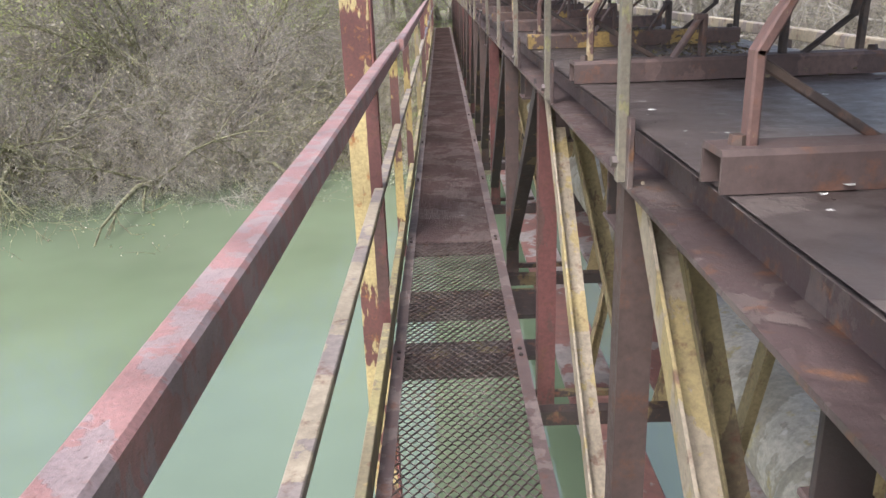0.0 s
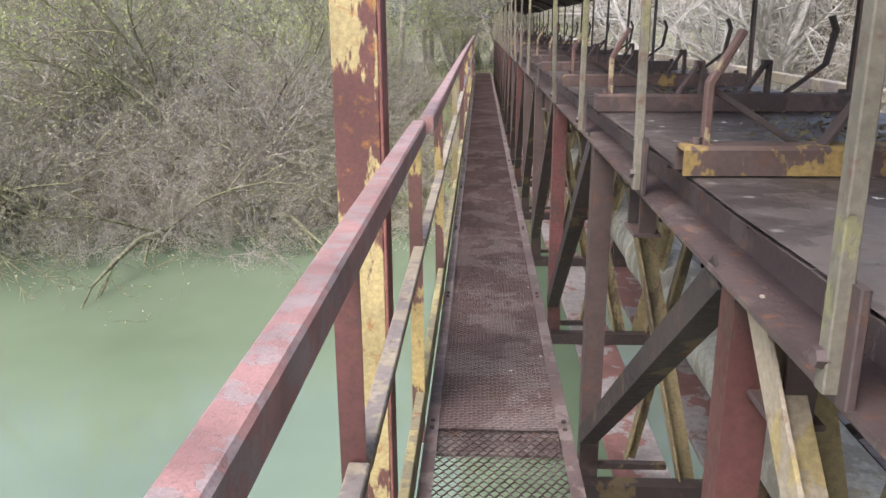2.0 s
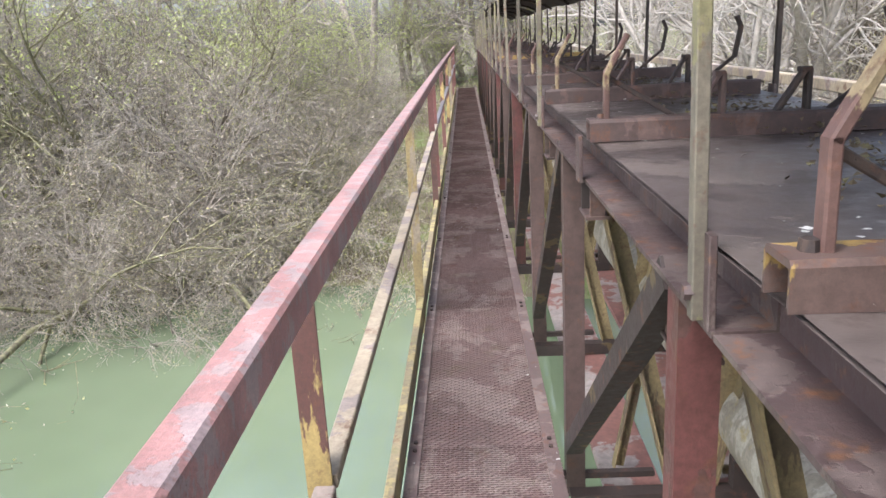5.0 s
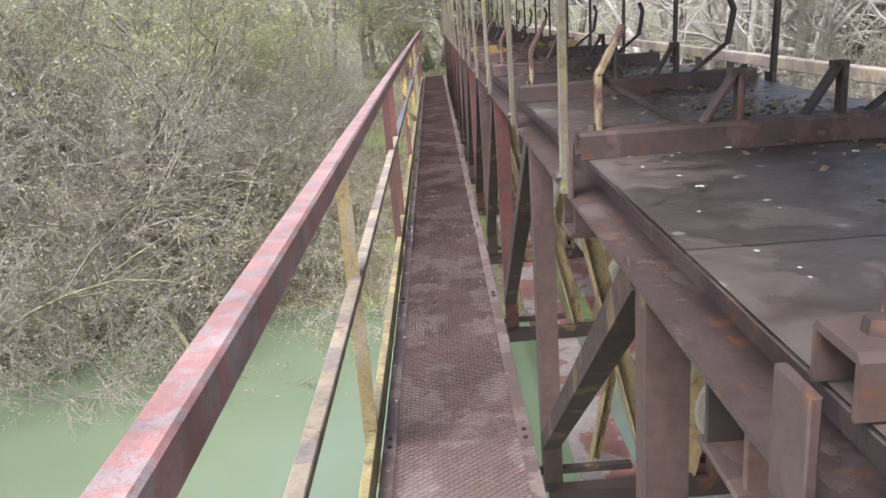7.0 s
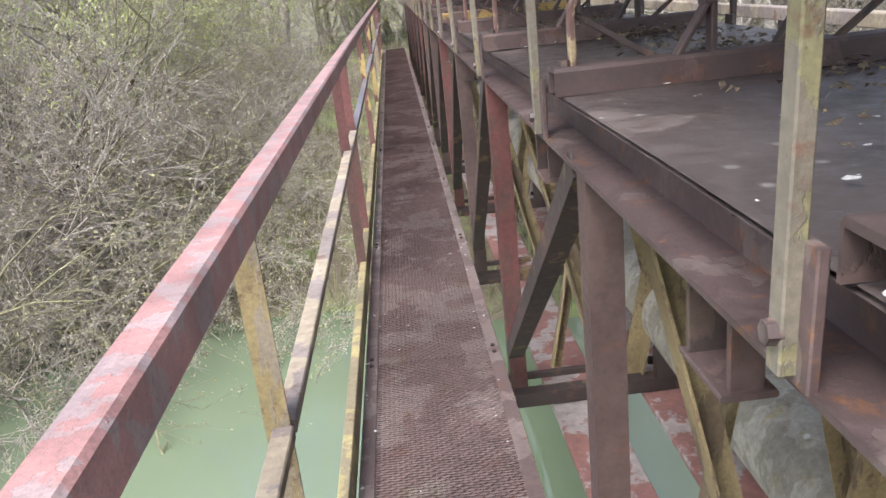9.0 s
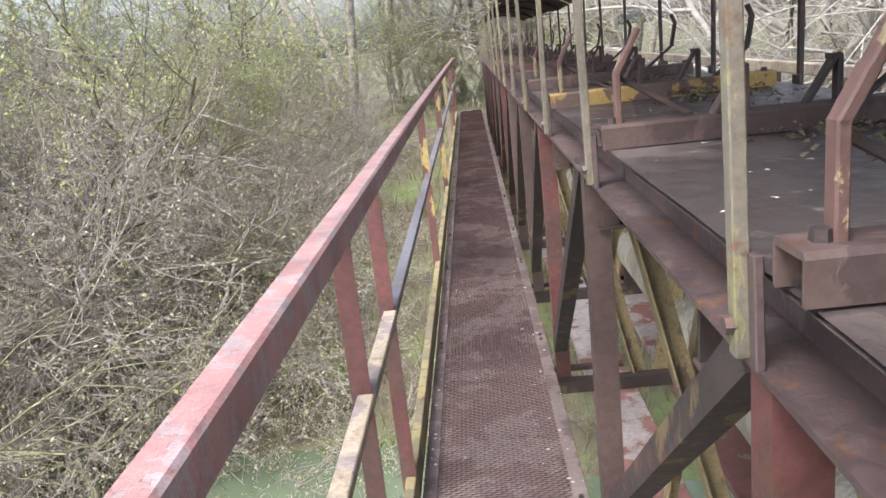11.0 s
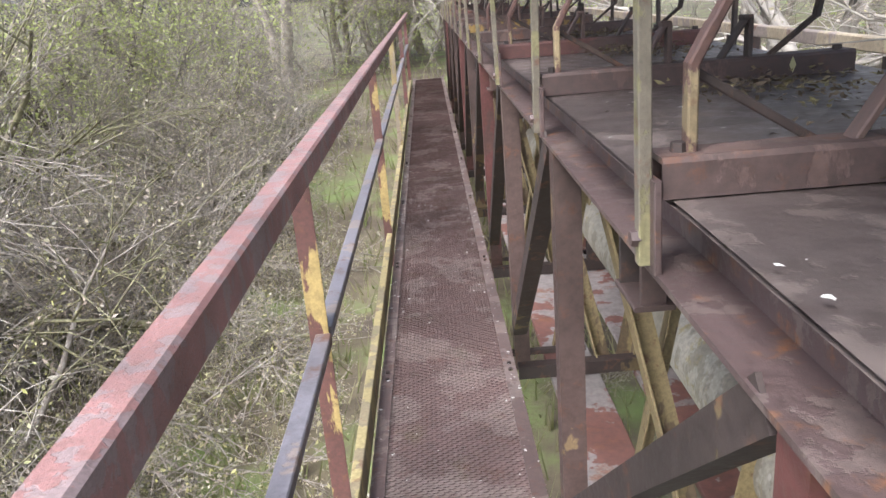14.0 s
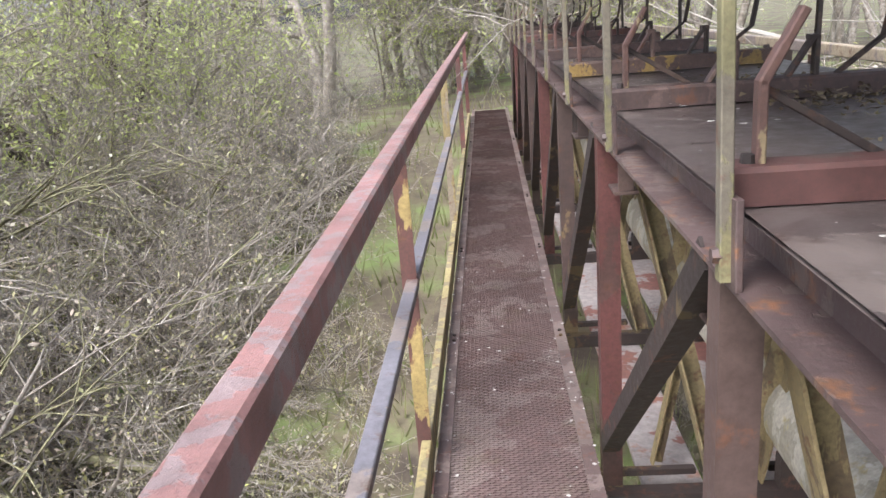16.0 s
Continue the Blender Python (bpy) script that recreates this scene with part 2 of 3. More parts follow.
def thing(name, at=(0, 0, 0), label="", category="", group="", kind=""):
    ob = new(name)
    ob.location = at
    ob.empty_display_size = 0.1
    bpy.context.view_layer.update()
    return tagged(ob, label, category, group, kind)


rnd = random.Random(7)
Y0, Y1 = -2.0, 28.2           # ends of the walkway
FL, FR = -0.225, 0.345        # walkway edges
PX = 0.395                     # outer face of the truss posts
TOPZ = 1.11                   # underside of the edge beam
DZ = 1.228                    # deck surface
CX = 0.885                    # middle of the conveyor
NODES = [-1.4, 0.15, 1.65, 3.1, 4.72, 6.3, 7.86, 9.38, 10.98, 12.47, 13.98, 15.44, 16.88] + [18.3 + 1.47 * k for k in range(7)]
JOINTS = [-1.6, -0.05, 1.5, 3.06, 4.62, 6.16, 7.72, 9.29, 10.84, 12.4, 13.9, 15.35, 16.3, 17.7, 19.15, 20.6, 22.05, 23.5, 25.0, 26.5, 28.1]


def mx(x):
    return 2 * CX - x


# ---- ground, water ----
def ground_z(x, y):
    n = noise.noise(Vector((x * 0.15, y * 0.15, 0))) * 0.8 + noise.noise(Vector((x * 0.6, y * 0.6, 3))) * 0.25
    edge = (17.3 if x < 0.5 else 16.6) + 1.2 * noise.noise(Vector((x * 0.12, 4.0, 0))) + (0.05 * (-x - 6) if x < -6 else 0) - (0.25 * (x - 1) if 1 < x < 9 else 2 if x >= 9 else 0)
    d = y - edge
    if y < -30:
        return min(0.4, -3.4 + (-30 - y) * 0.3) + 0.2 * n
    if d < 0:
        return max(-3.6, -2.5 + d * 0.5) + 0.1 * n
    return min(-0.15, -2.5 + 0.35 * min(d, 2) + max(0, d - 2) * 0.17) + 0.25 * n * min(1, d * 0.4)


def spread(a, b, step, far, growth):
    out = [a + step * i for i in range(int((b - a) / step) + 1)]
    s, lo, hi = step, out[0], out[-1]
    while hi < far:
        s *= growth
        lo, hi = lo - s, hi + s
        out = [lo] + out + [hi]
    return out


gx, gy = spread(-16, 16, 0.5, 1200, 1.35), spread(10, 34, 0.4, 1200, 1.35)
g = Shape()
g.v = [(x, y, ground_z(x, y)) for y in gy for x in gx]
nx = len(gx)
g.f = [(j * nx + i, j * nx + i + 1, (j + 1) * nx + i + 1, (j + 1) * nx + i) for j in range(len(gy) - 1) for i in range(nx - 1)]
tagged(new("ground", g.mesh("ground", GROUND, True)), "muddy river bank with patchy spring grass", "ground", "", "structure")
w = Shape().add([(-400, -60, -2.5), (400, -60, -2.5), (400, 30, -2.5), (-400, 30, -2.5)], [(0, 1, 2, 3)])
tagged(new("water", w.mesh("water", WATER)), "still murky pale green river water", "water", "", "structure")

# ---- walkways ----
def expanded_mesh(x0, x1, y0, y1, z, cw=0.036, cl=0.014, t=0.0045):
    """Expanded metal: strands that part and meet again row by row."""
    s = Shape()
    nxx, nyy = int((x1 - x0) / cw), int((y1 - y0) / cl)
    for j in range(nyy):
        ya, yb = y0 + j * cl, y0 + (j + 1) * cl
        for i in range(nxx):
            a = x0 + (i + 0.5 * (j % 2)) * cw
            b2 = a + cw * 0.5
            for (xa, xb) in ((a, b2), (a + cw, b2)):
                if xb > x1:
                    continue
                h0, h1 = z + 0.004, z - 0.004
                s.add([(xa - t, ya, h0), (xa + t, ya, h0), (xb + t, yb, h1 + 0.005), (xb - t, yb, h1 + 0.005),
                       (xa + t, ya, h0 - 0.006), (xb + t, yb, h1 - 0.003)], [(0, 1, 2, 3), (1, 4, 5, 2)])
    return s


def walkway(name, x0, x1, label, detailed):
    fl = thing(name, (0, 0, 0), label, "walkway", "", "structure")
    for ya, yb in zip(JOINTS[:-1], JOINTS[1:]):
        if ya > 4.5 or not detailed:
            z = rnd.uniform(-0.004, 0.003)
            part("floor_panel", Shape().box(x0 + 0.012, x1 - 0.012, ya + 0.006, yb - 0.006, z - 0.018, z - 0.006, 0.002), FLOORM, fl)
    for x, sx in ((x0, 1), (x1, -1)):
        part("edge_angle", Shape().prism(L_prof(0.05, 0.006, sx, -1), (x, Y0, 0.006), (x, Y1, 0.006), (1, 0, 0)), GRATE, fl, "brown steel edge angle")
    for y in JOINTS:
        s = Shape().box(x0 + 0.003, x1 - 0.003, y - 0.05, y + 0.05, -0.085, -0.02)
        cb = part("cross_bearer", s, DIAG, fl)
        for xb in (x0 + 0.025, x1 - 0.025):
            for dy in (-0.03, 0.03):
                part("bolt", Shape().tube([(xb, y + dy, -0.002), (xb, y + dy, 0.014)], [0.011, 0.009], 6), DIAG, cb)
    if detailed:
        part("cross_strip", Shape().box(x0 + 0.05, x1 - 0.05, 4.44, 4.6, -0.03, -0.018, 0.002), GRATE, fl)
        for ya, yb in ((3.62, 3.81), (4.13, 4.53)):
            part("cross_strip", Shape().box(x0 - 0.06, 0.555, ya, yb, -0.325, -0.3, 0.002), DIAG, fl, "dark plate below the open grating")
        part("grating", expanded_mesh(x0 + 0.01, x1 - 0.01, -2, 4.58, 0.0, 0.036, 0.026, 0.0017), GRATE, fl, "brown see-through expanded metal", kind="stuff")
        part("grating", expanded_mesh(x0 + 0.01, x1 - 0.01, 4.6, 28.0, -0.004, t=0.006), FLOORM, fl, "worn ribbed expanded metal tread", kind="stuff")
    return fl


walkway("floor", FL, FR, "narrow worn red-brown expanded metal walkway", True)
walkway("floor_far_side", mx(FR), mx(FL), "matching walkway beyond the conveyor deck", False)


# ---- handrails ----
def handrail(label, m, detailed):
    """m maps x, so that the far side is the mirror of the near one."""
    h = thing("handrail", (m(-0.25), 0, 0), label, "railing")
    h.location = (0, 0, 0)
    top = RAIL if detailed else MIDRAIL
    cuts = [Y0, 4.75, 13.5, 21.1, Y1] if detailed else [Y0, 9.0, 19.0, Y1]
    for a, c in zip(cuts[:-1], cuts[1:]):
        j = rnd.uniform(-0.003, 0.003)
        ox, oz = (-0.247, -0.012) if c == 4.75 else (-0.237, 0.0)
        start = -0.219 if a == 4.75 else ox
        part("top_rail", Shape().bar((m(start), a + 0.004, 1.172 + oz + j), (m(ox), c - 0.012, 1.172 + oz - j), 0.052, 0.066, (1, 0, 0), 0.006), top, h, "faded pinkish red square rail")
    ys = [-1.3, 3.18, 4.69, 6.36, 9.22, 11.85, 12.48, 15.2, 18.05, 21.0, 24.0, 27.0]
    for k, y in enumerate(ys):
        mat = (POST_R, POST_R, POST_Y, POST_Y, TANM)[k % 5] if detailed else POST_B
        part("post", Shape().prism(L_prof(0.05, 0.006, 1 if m(0) == 0 else -1, 1), (m(-0.285), y, -0.12), (m(-0.285), y, 1.14), (1, 0, 0)), mat, h)
    for a, c in zip(ys[:-1], ys[1:]):
        j = rnd.uniform(-0.01, 0.01)
        part("mid_rail", Shape().bar((m(-0.248), a + 0.015, 0.705 + j), (m(-0.248), c - 0.008, 0.705 - j), 0.042, 0.03, (1, 0, 0), 0.003), MIDGREY if a > 12 else MIDRAIL, h, "worn flat rail with patchy old paint")
        part("toe_board", Shape().bar((m(-0.252), a, 0.05 + j * 0.5), (m(-0.252), c - 0.006, 0.05 - j * 0.5), 0.035, 0.12, (1, 0, 0), 0.003), TOE, h, "mossy yellow toe board")
    return h


handrail("faded red steel handrail with yellow posts beside the walkway", lambda x: x, True)
handrail("weathered handrail along the far walkway", mx, False)

# ---- tall column ----
col = thing("column", (-0.445, 4.72, -3.4), "tall steel column with peeling yellow and red paint", "column")
for name, x0, x1, y0, y1, mat in (("web_plate", -0.085, 0.06, -0.004, 0.004, COLRED), ("flange", -0.1, 0.066, -0.075, -0.06, COLUMN), ("flange", -0.1, 0.066, 0.06, 0.075, COLUMN), ("side_plate", 0.068, 0.08, -0.08, 0.0, COLRED), ("side_plate", 0.068, 0.08, 0.006, 0.08, COLRED)):
    part(name, Shape().bar(((x0 + x1) / 2, (y0 + y1) / 2, 0), ((x0 + x1) / 2, (y0 + y1) / 2, 8.4), x1 - x0, y1 - y0, (1, 0, 0), 0.003), mat, col)


# ---- trusses ----
def truss(label, m):
    t = thing("truss", (0, 0, 0), label, "bridge truss")
    sgn = 1 if m(0) == 0 else -1
    for k, y in enumerate(NODES):
        mat = (POST_R, POST_B, POST_B, POST_R, POST_B)[k % 5]
        part("post", Shape().prism([(0, -0.035), (0.075, -0.035), (0.075, -0.028), (0.007, -0.028), (0.007, 0.028), (0.075, 0.028), (0.075, 0.035), (0, 0.035)],
                                   (m(PX), y, -0.3), (m(PX), y, TOPZ), (sgn, 0, 0)), mat, t)
        part("gusset", Shape().box(min(m(PX - 0.03), m(0.75)), max(m(PX - 0.03), m(0.75)), y - 0.03, y + 0.0, -0.225, -0.2), DIAG, t)
        part("lateral_strut", Shape().prism(L_prof(0.075, 0.008, sgn, 1), (m(0.49), y + 0.06, TOPZ), (m(0.8), y - 0.02, -0.3), (1, 0, 0)), STRUT, t, "dull yellow angle strut")
        part("sway_brace", Shape().prism(L_prof(0.05, 0.006, sgn, 1), (m(0.86), y + 0.14, TOPZ - 0.02), (m(0.6), y + 0.1, -0.24), (1, 0, 0)), STRUT, t, "thin rusty yellow brace")
        part("gusset", Shape().bar((m(0.53), y + 0.05, 0.95), (m(0.53), y + 0.05, TOPZ), 0.012, 0.16, (1, 0, 0)), DIAG, t)
    for k, (a, c) in enumerate(zip(NODES[:-1], NODES[1:])):
        if c < 4.7:
            part("diagonal", Shape().prism(L_prof(0.065, 0.007, sgn, 1), (m(PX + 0.02), c - 0.04, TOPZ - 0.03), (m(PX + 0.02), a + 0.05, -0.25), (1, 0, 0)), TANM, t, "tan and yellow angle brace")
        else:
            part("diagonal", Shape().prism(L_prof(0.065, 0.007, sgn, 1), (m(PX - 0.005), a + 0.04, TOPZ - 0.02), (m(PX - 0.005), c - 0.05, -0.1), (1, 0, 0)), DIAG, t, "dark rusty angle brace")
    for a, c in zip(NODES[:-1:2], NODES[2::2]):
        part("bottom_chord", Shape().box(min(m(0.56), m(0.8)), max(m(0.56), m(0.8)), a + 0.02, c + 0.015, -0.34, -0.31), CHORD_G if a > 11 else CHORD, t, "faded red flat chord plate")
        part("chord_web", Shape().box(min(m(0.67), m(0.69)), max(m(0.67), m(0.69)), a + 0.02, c + 0.015, -0.56, -0.343), CHORD, t)
    return t


truss("rusty steel side truss with red posts and braces", lambda x: x)
truss("matching steel truss on the far side of the deck", mx)
for k, y in enumerate(NODES):
    tagged(new("cross_beam", Shape().prism(L_prof(0.065, 0.008, 1, -1), (0.4, y - 0.13, -0.24), (mx(0.4), y - 0.13, -0.24), (0, 1, 0)).mesh("cross_beam", DIAG)), "dark rusty floor beam between the trusses", "beam", "cross beams", "structure")

# ---- pipe ----
pipe = thing("pipe", (1.18, 0, 0.0), "thick grey pipe spotted with lichen", "pipe")
for k, (a, c) in enumerate(zip(range(-3, 27, 5), range(2, 32, 5))):
    n = 24
    part("pipe_length", Shape().tube([(0, a + 0.01 + i * (c - a - 0.02) / n, 0.004 * math.sin(i)) for i in range(n + 1)], [0.18] * (n + 1), 28), PIPEM, pipe, "", True)
    part("pipe_joint", Shape().tube([(0, c - 0.05, 0), (0, c - 0.04, 0), (0, c + 0.04, 0), (0, c + 0.05, 0)], [0.181, 0.193, 0.193, 0.181], 28), PIPEM, pipe, "", True)
for y in NODES:
    part("saddle", Shape().box(-0.15, 0.15, y - 0.13, y - 0.07, -0.242, -0.11), DIAG, pipe)

# ---- conveyor deck ----
deck = thing("deck", (0, 0, 0), "long rusted steel conveyor deck with bird droppings", "deck", "", "structure")
for m, sgn in ((lambda x: x, 1), (mx, -1)):
    for a, c in ((-2.0, 6.05), (6.06, 12.2), (12.21, 20.1), (20.11, 28.0)):
        part("edge_beam", Shape().prism([(0, 0), (0.1, 0), (0.1, 0.108), (0.09, 0.108), (0.09, 0.01), (0, 0.01)], (m(0.385), a, TOPZ + 0.002), (m(0.385), c, TOPZ + 0.002), (sgn, 0, 0)), BEAM, deck, "rusted angle beam along the deck edge")
    for y in [2.0 + 0.62 * k for k in range(-6, 42)]:
        part("rivet", Shape().tube([(m(0.475), y, TOPZ + 0.075), (m(0.461), y, TOPZ + 0.075)], [0.014, 0.011], 7), BEAM, deck)
cuts = [-2.0 + 1.21 * k for k in range(0, 26)]
for a, c in zip(cuts[:-1], cuts[1:]):
    zz = rnd.uniform(-0.0008, 0.0008)
    s = Shape()
    xs = [0.41 + (mx(0.41) - 0.41) * i / 8 for i in range(9)]
    yy = [a + 0.001 + (c - a - 0.002) * i / 4 for i in range(5)]
    top = [(x, y, DZ + zz + 0.006 * noise.noise(Vector((x * 2, y * 2, 0)))) for y in yy for x in xs]
    s.add(top, [(j * 9 + i, j * 9 + i + 1, j * 9 + 10 + i, j * 9 + 9 + i) for j in range(4) for i in range(8)])
    s.add([(x, y, z - 0.008) for x, y, z in top], [(j * 9 + i, j * 9 + 9 + i, j * 9 + 10 + i, j * 9 + i + 1) for j in range(4) for i in range(8)])
    part("deck_plate", s, DECK, deck)

HANG = [-0.7, 0.42, 1.57, 2.68, 3.8, 4.95, 6.1, 8.5, 9.72, 10.99, 12.15, 13.31, 14.43, 15.56, 16.76, 17.87, 19.0, 20.15, 21.3, 22.45, 23.6, 24.75, 25.9, 27.05]
ROOFZ = 1.83


def hanger(mat):
    h = thing("cover_hanger", (0, 0, 0), "weathered flat bar holding the conveyor cover", "post", "cover hangers")
    part("bar", Shape().bar((0, 0, 0), (0, 0, ROOFZ - 1.13), 0.02, 0.026, (1, 0, 0), 0.002), mat, h)
    plate = part("foot_plate", Shape().bar((0.012, 0, -0.01), (0.012, 0, 0.13), 0.012, 0.07, (1, 0, 0), 0.002), BEAM, h)
    part("bolt", Shape().tube([(-0.006, 0, 0.04), (-0.02, 0, 0.04)], [0.014, 0.012], 6), BEAM, plate)
    return h


hl, hr = hanger(HANGER), hanger(DARKBAR)
for i, y in enumerate(HANG):
    for src, x, rz in ((hl, 0.375, 0), (hr, mx(0.375), 180)):
        mm = pose(x, y, 1.13, rnd.uniform(-1.5, 1.5), rnd.uniform(-1.0, 1.0), rz)
        if i == 0:
            src.matrix_basis = mm
        else:
            copy_thing(src, mm)
for y in HANG + [7.25]:
    for m, sgn in ((lambda x: x, 1), (mx, -1)):
        hb = part("hanging_bracket", Shape().bar((m(0.47), y + 0.28, 0.94), (m(0.47), y + 0.28, TOPZ + 0.001), 0.05, 0.012, (1, 0, 0), 0.002), IDLER, deck)
        part("bracket_leg", Shape().bar((m(0.47), y + 0.4, 0.94), (m(0.47), y + 0.4, TOPZ + 0.001), 0.07, 0.01, (1, 0, 0), 0.002), DARKBAR, hb)
        part("bracket_foot", Shape().box(min(m(0.43), m(0.51)), max(m(0.43), m(0.51)), y + 0.265, y + 0.42, 0.93, 0.941), IDLER, hb)
tagged(new("rail_bracket", Shape().bar((0.372, 7.25, 1.115), (0.372, 7.25, 1.245), 0.012, 0.07, (1, 0, 0), 0.002).mesh("rail_bracket", BEAM)), "bare rusty foot plate of a missing hanger bar", "bracket")


# ---- idler frames ----
def idler(mat, up_mat, label):
    f = thing("idler_frame", (0, 0, 0), label, "conveyor idler", "idler frames")
    W = 0.445
    channel = part("cross_channel", Shape().prism([(-0.04, 0), (-0.034, 0), (-0.034, 0.05), (0.034, 0.05), (0.034, 0), (0.04, 0), (0.04, 0.052), (0.034, 0.06), (-0.034, 0.06), (-0.04, 0.052)], (-W, 0, 0), (W, 0, 0), (0, 1, 0)), mat, f)
    u = Shape().bar((-0.395, 0, 0.055), (-0.395, 0, 0.185), 0.028, 0.016, (0, 1, 0), 0.003)
    u.bar((-0.396, 0, 0.18), (-0.366, 0, 0.235), 0.028, 0.016, (0, 1, 0), 0.003)
    u.bar((-0.367, 0, 0.232), (-0.338, 0, 0.285), 0.026, 0.014, (0, 1, 0), 0.003)
    part("bent_upright", u, up_mat, f, "bent upright with patches of old paint")
    u = Shape().bar((0.21, 0, 0.055), (0.345, 0, 0.16), 0.024, 0.012, (0, 1, 0), 0.003)
    u.bar((0.343, 0, 0.155), (0.365, 0, 0.28), 0.028, 0.016, (0, 1, 0), 0.003)
    u.bar((0.364, 0, 0.277), (0.345, 0, 0.32), 0.028, 0.016, (0, 1, 0), 0.003)
    part("bent_upright", u, DARKBAR, f)
    part("brace_rod", Shape().bar((-0.385, 0.02, 0.17), (-0.2, 0.03, 0.055), 0.01, 0.014, (0, 1, 0)), DARKBAR, f)
    for x, um in ((-0.09, IDLER), (0.14, DARKBAR)):
        v = Shape().bar((x - 0.07, 0, 0.055), (x + 0.0, 0, 0.165), 0.036, 0.012, (0, 1, 0), 0.003)
        v.bar((x + 0.012, 0, 0.055), (x + 0.012, 0, 0.17), 0.036, 0.014, (0, 1, 0), 0.003)
        v.bar((x - 0.012, 0, 0.168), (x + 0.016, 0, 0.168), 0.038, 0.014, (0, 1, 0), 0.003)
        part("roller_bracket", v, um, f)
    for x in (-0.41, 0.41):
        part("bolt", Shape().tube([(x, 0, 0.058), (x, 0, 0.074)], [0.014, 0.012], 6), DARKBAR, channel)
    return f


kinds = [idler(IDLER, UPRIGHT, "rusty brown conveyor idler frame with bent uprights"),
         idler(IDLER_Y, UPRIGHT, "idler frame with flaking yellow paint on its channel"),
         idler(IDLER_R, UPRIGHT, "reddish idler frame with a paint-patched upright")]
IDL = [(-0.05, 0), (1.13, 0), (2.32, 0), (3.48, 1), (4.7, 0), (5.87, 1), (7.23, 0), (8.41, 0), (9.63, 0), (10.91, 0), (12.1, 0), (13.3, 1), (14.45, 0), (15.6, 0), (16.83, 2), (18.0, 0), (19.15, 1), (20.3, 0), (21.45, 0), (22.6, 2), (23.75, 0), (24.9, 0), (26.05, 0)]
used = set()
for y, k in IDL:
    mm = pose(CX - 0.045, y, DZ + 0.003, 0, 0, rnd.uniform(-1.5, 1.5))
    if k not in used:
        used.add(k)
        kinds[k].matrix_basis = mm
    else:
        copy_thing(kinds[k], mm)

# ---- cover ----
cover = thing("conveyor_cover", (0, 0, 0), "low rusty sheet metal cover over the conveyor", "cover")
cy = -2.0
while cy < 27:
    s = Shape()
    n = 12
    ny = 6
    zz = rnd.uniform(-0.015, 0.015)
    tops = []
    for j in range(ny):
        y = cy + 2.04 * j / (ny - 1)
        for i in range(n + 1):
            a = i / n
            x = 0.38 + (mx(0.38) - 0.38) * a
            tops.append((x, y, ROOFZ + zz + 0.16 * math.sin(math.pi * a) ** 0.8 + 0.02 * noise.noise(Vector((x * 3, y * 3, 2)))))
    k = n + 1
    s.add(tops, [(j * k + i, j * k + i + 1, (j + 1) * k + i + 1, (j + 1) * k + i) for j in range(ny - 1) for i in range(n)])
    s.add([(x, y, z - 0.006) for x, y, z in tops], [(j * k + i, (j + 1) * k + i, (j + 1) * k + i + 1, j * k + i + 1) for j in range(ny - 1) for i in range(n)])
    part("cover_sheet", s, COVER, cover)
    rib = [(0.41 + (mx(0.41) - 0.41) * i / 10, cy + 1.0, ROOFZ - 0.02 + 0.15 * math.sin(math.pi * i / 10) ** 0.8) for i in range(11)]
    part("rib", Shape().tube(rib, [0.016] * 11, 5), DARKBAR, cover)
    cy += 2.0


# ---- shrubs and trees ----
def jit(r, a):
    return Vector((r.uniform(-a, a), r.uniform(-a, a), r.uniform(-a, a)))


def grow(r, wood, leaves, p, d, length, rad, depth, droop, dens, lsize):
    n = 5 if depth > 1 else 3
    pts, rads = [p], [rad]
    for i in range(n):
        d = (d + jit(r, 0.28) + Vector((0, 0, -droop))).normalized()
        p = p + d * (length / n)
        pts.append(p)
        rads.append(rad * (1 - 0.75 * (i + 1) / n))
    wood.tube(pts, rads, 5 if depth > 2 else 3, False)
    if depth == 0:
        for q in pts[1:]:
            for _ in range(dens):
                c = q + jit(r, 0.05)
                a = jit(r, 1).normalized() * lsize * r.uniform(0.6, 1.3)
                e = a.cross(jit(r, 1)).normalized() * lsize * r.uniform(0.3, 0.6)
                leaves.add([c - a, c + e, c + a, c - e], [(0, 1, 2, 3)])
        return
    kids = {3: 7, 2: 6, 1: 5}[depth]
    for i in range(kids):
        k = r.uniform(0.25, 1.0) * n
        j = min(int(k), n - 1)
        q = pts[j].lerp(pts[j + 1], k - j)
        nd = (d + jit(r, 0.95)).normalized()
        grow(r, wood, leaves, q, nd, length * r.uniform(0.42, 0.7), max(0.0058, rads[j] * 0.55), depth - 1, droop, dens, lsize)


def shrub(seed, name, stems, h, lean, rad, depth, droop, dens, lsize, bark, leaf, label, cat):
    r = random.Random(seed)
    wood, leaves = Shape(), Shape()
    for i in range(stems):
        a = r.uniform(0, 2 * math.pi)
        d = Vector((math.cos(a) * lean * r.uniform(0.4, 1), math.sin(a) * lean * r.uniform(0.4, 1), 1)).normalized()
        grow(r, wood, leaves, Vector((0.25 * math.cos(a), 0.25 * math.sin(a), -0.3)) if stems > 1 else Vector((0, 0, -0.3)), d, h * r.uniform(0.7, 1.1), rad, depth, droop, dens, lsize)
    t = thing(name, (0, 0, 0), label, cat)
    part("trunk", wood, bark, t, smooth=True)
    part("crown", leaves, leaf, t)
    return t


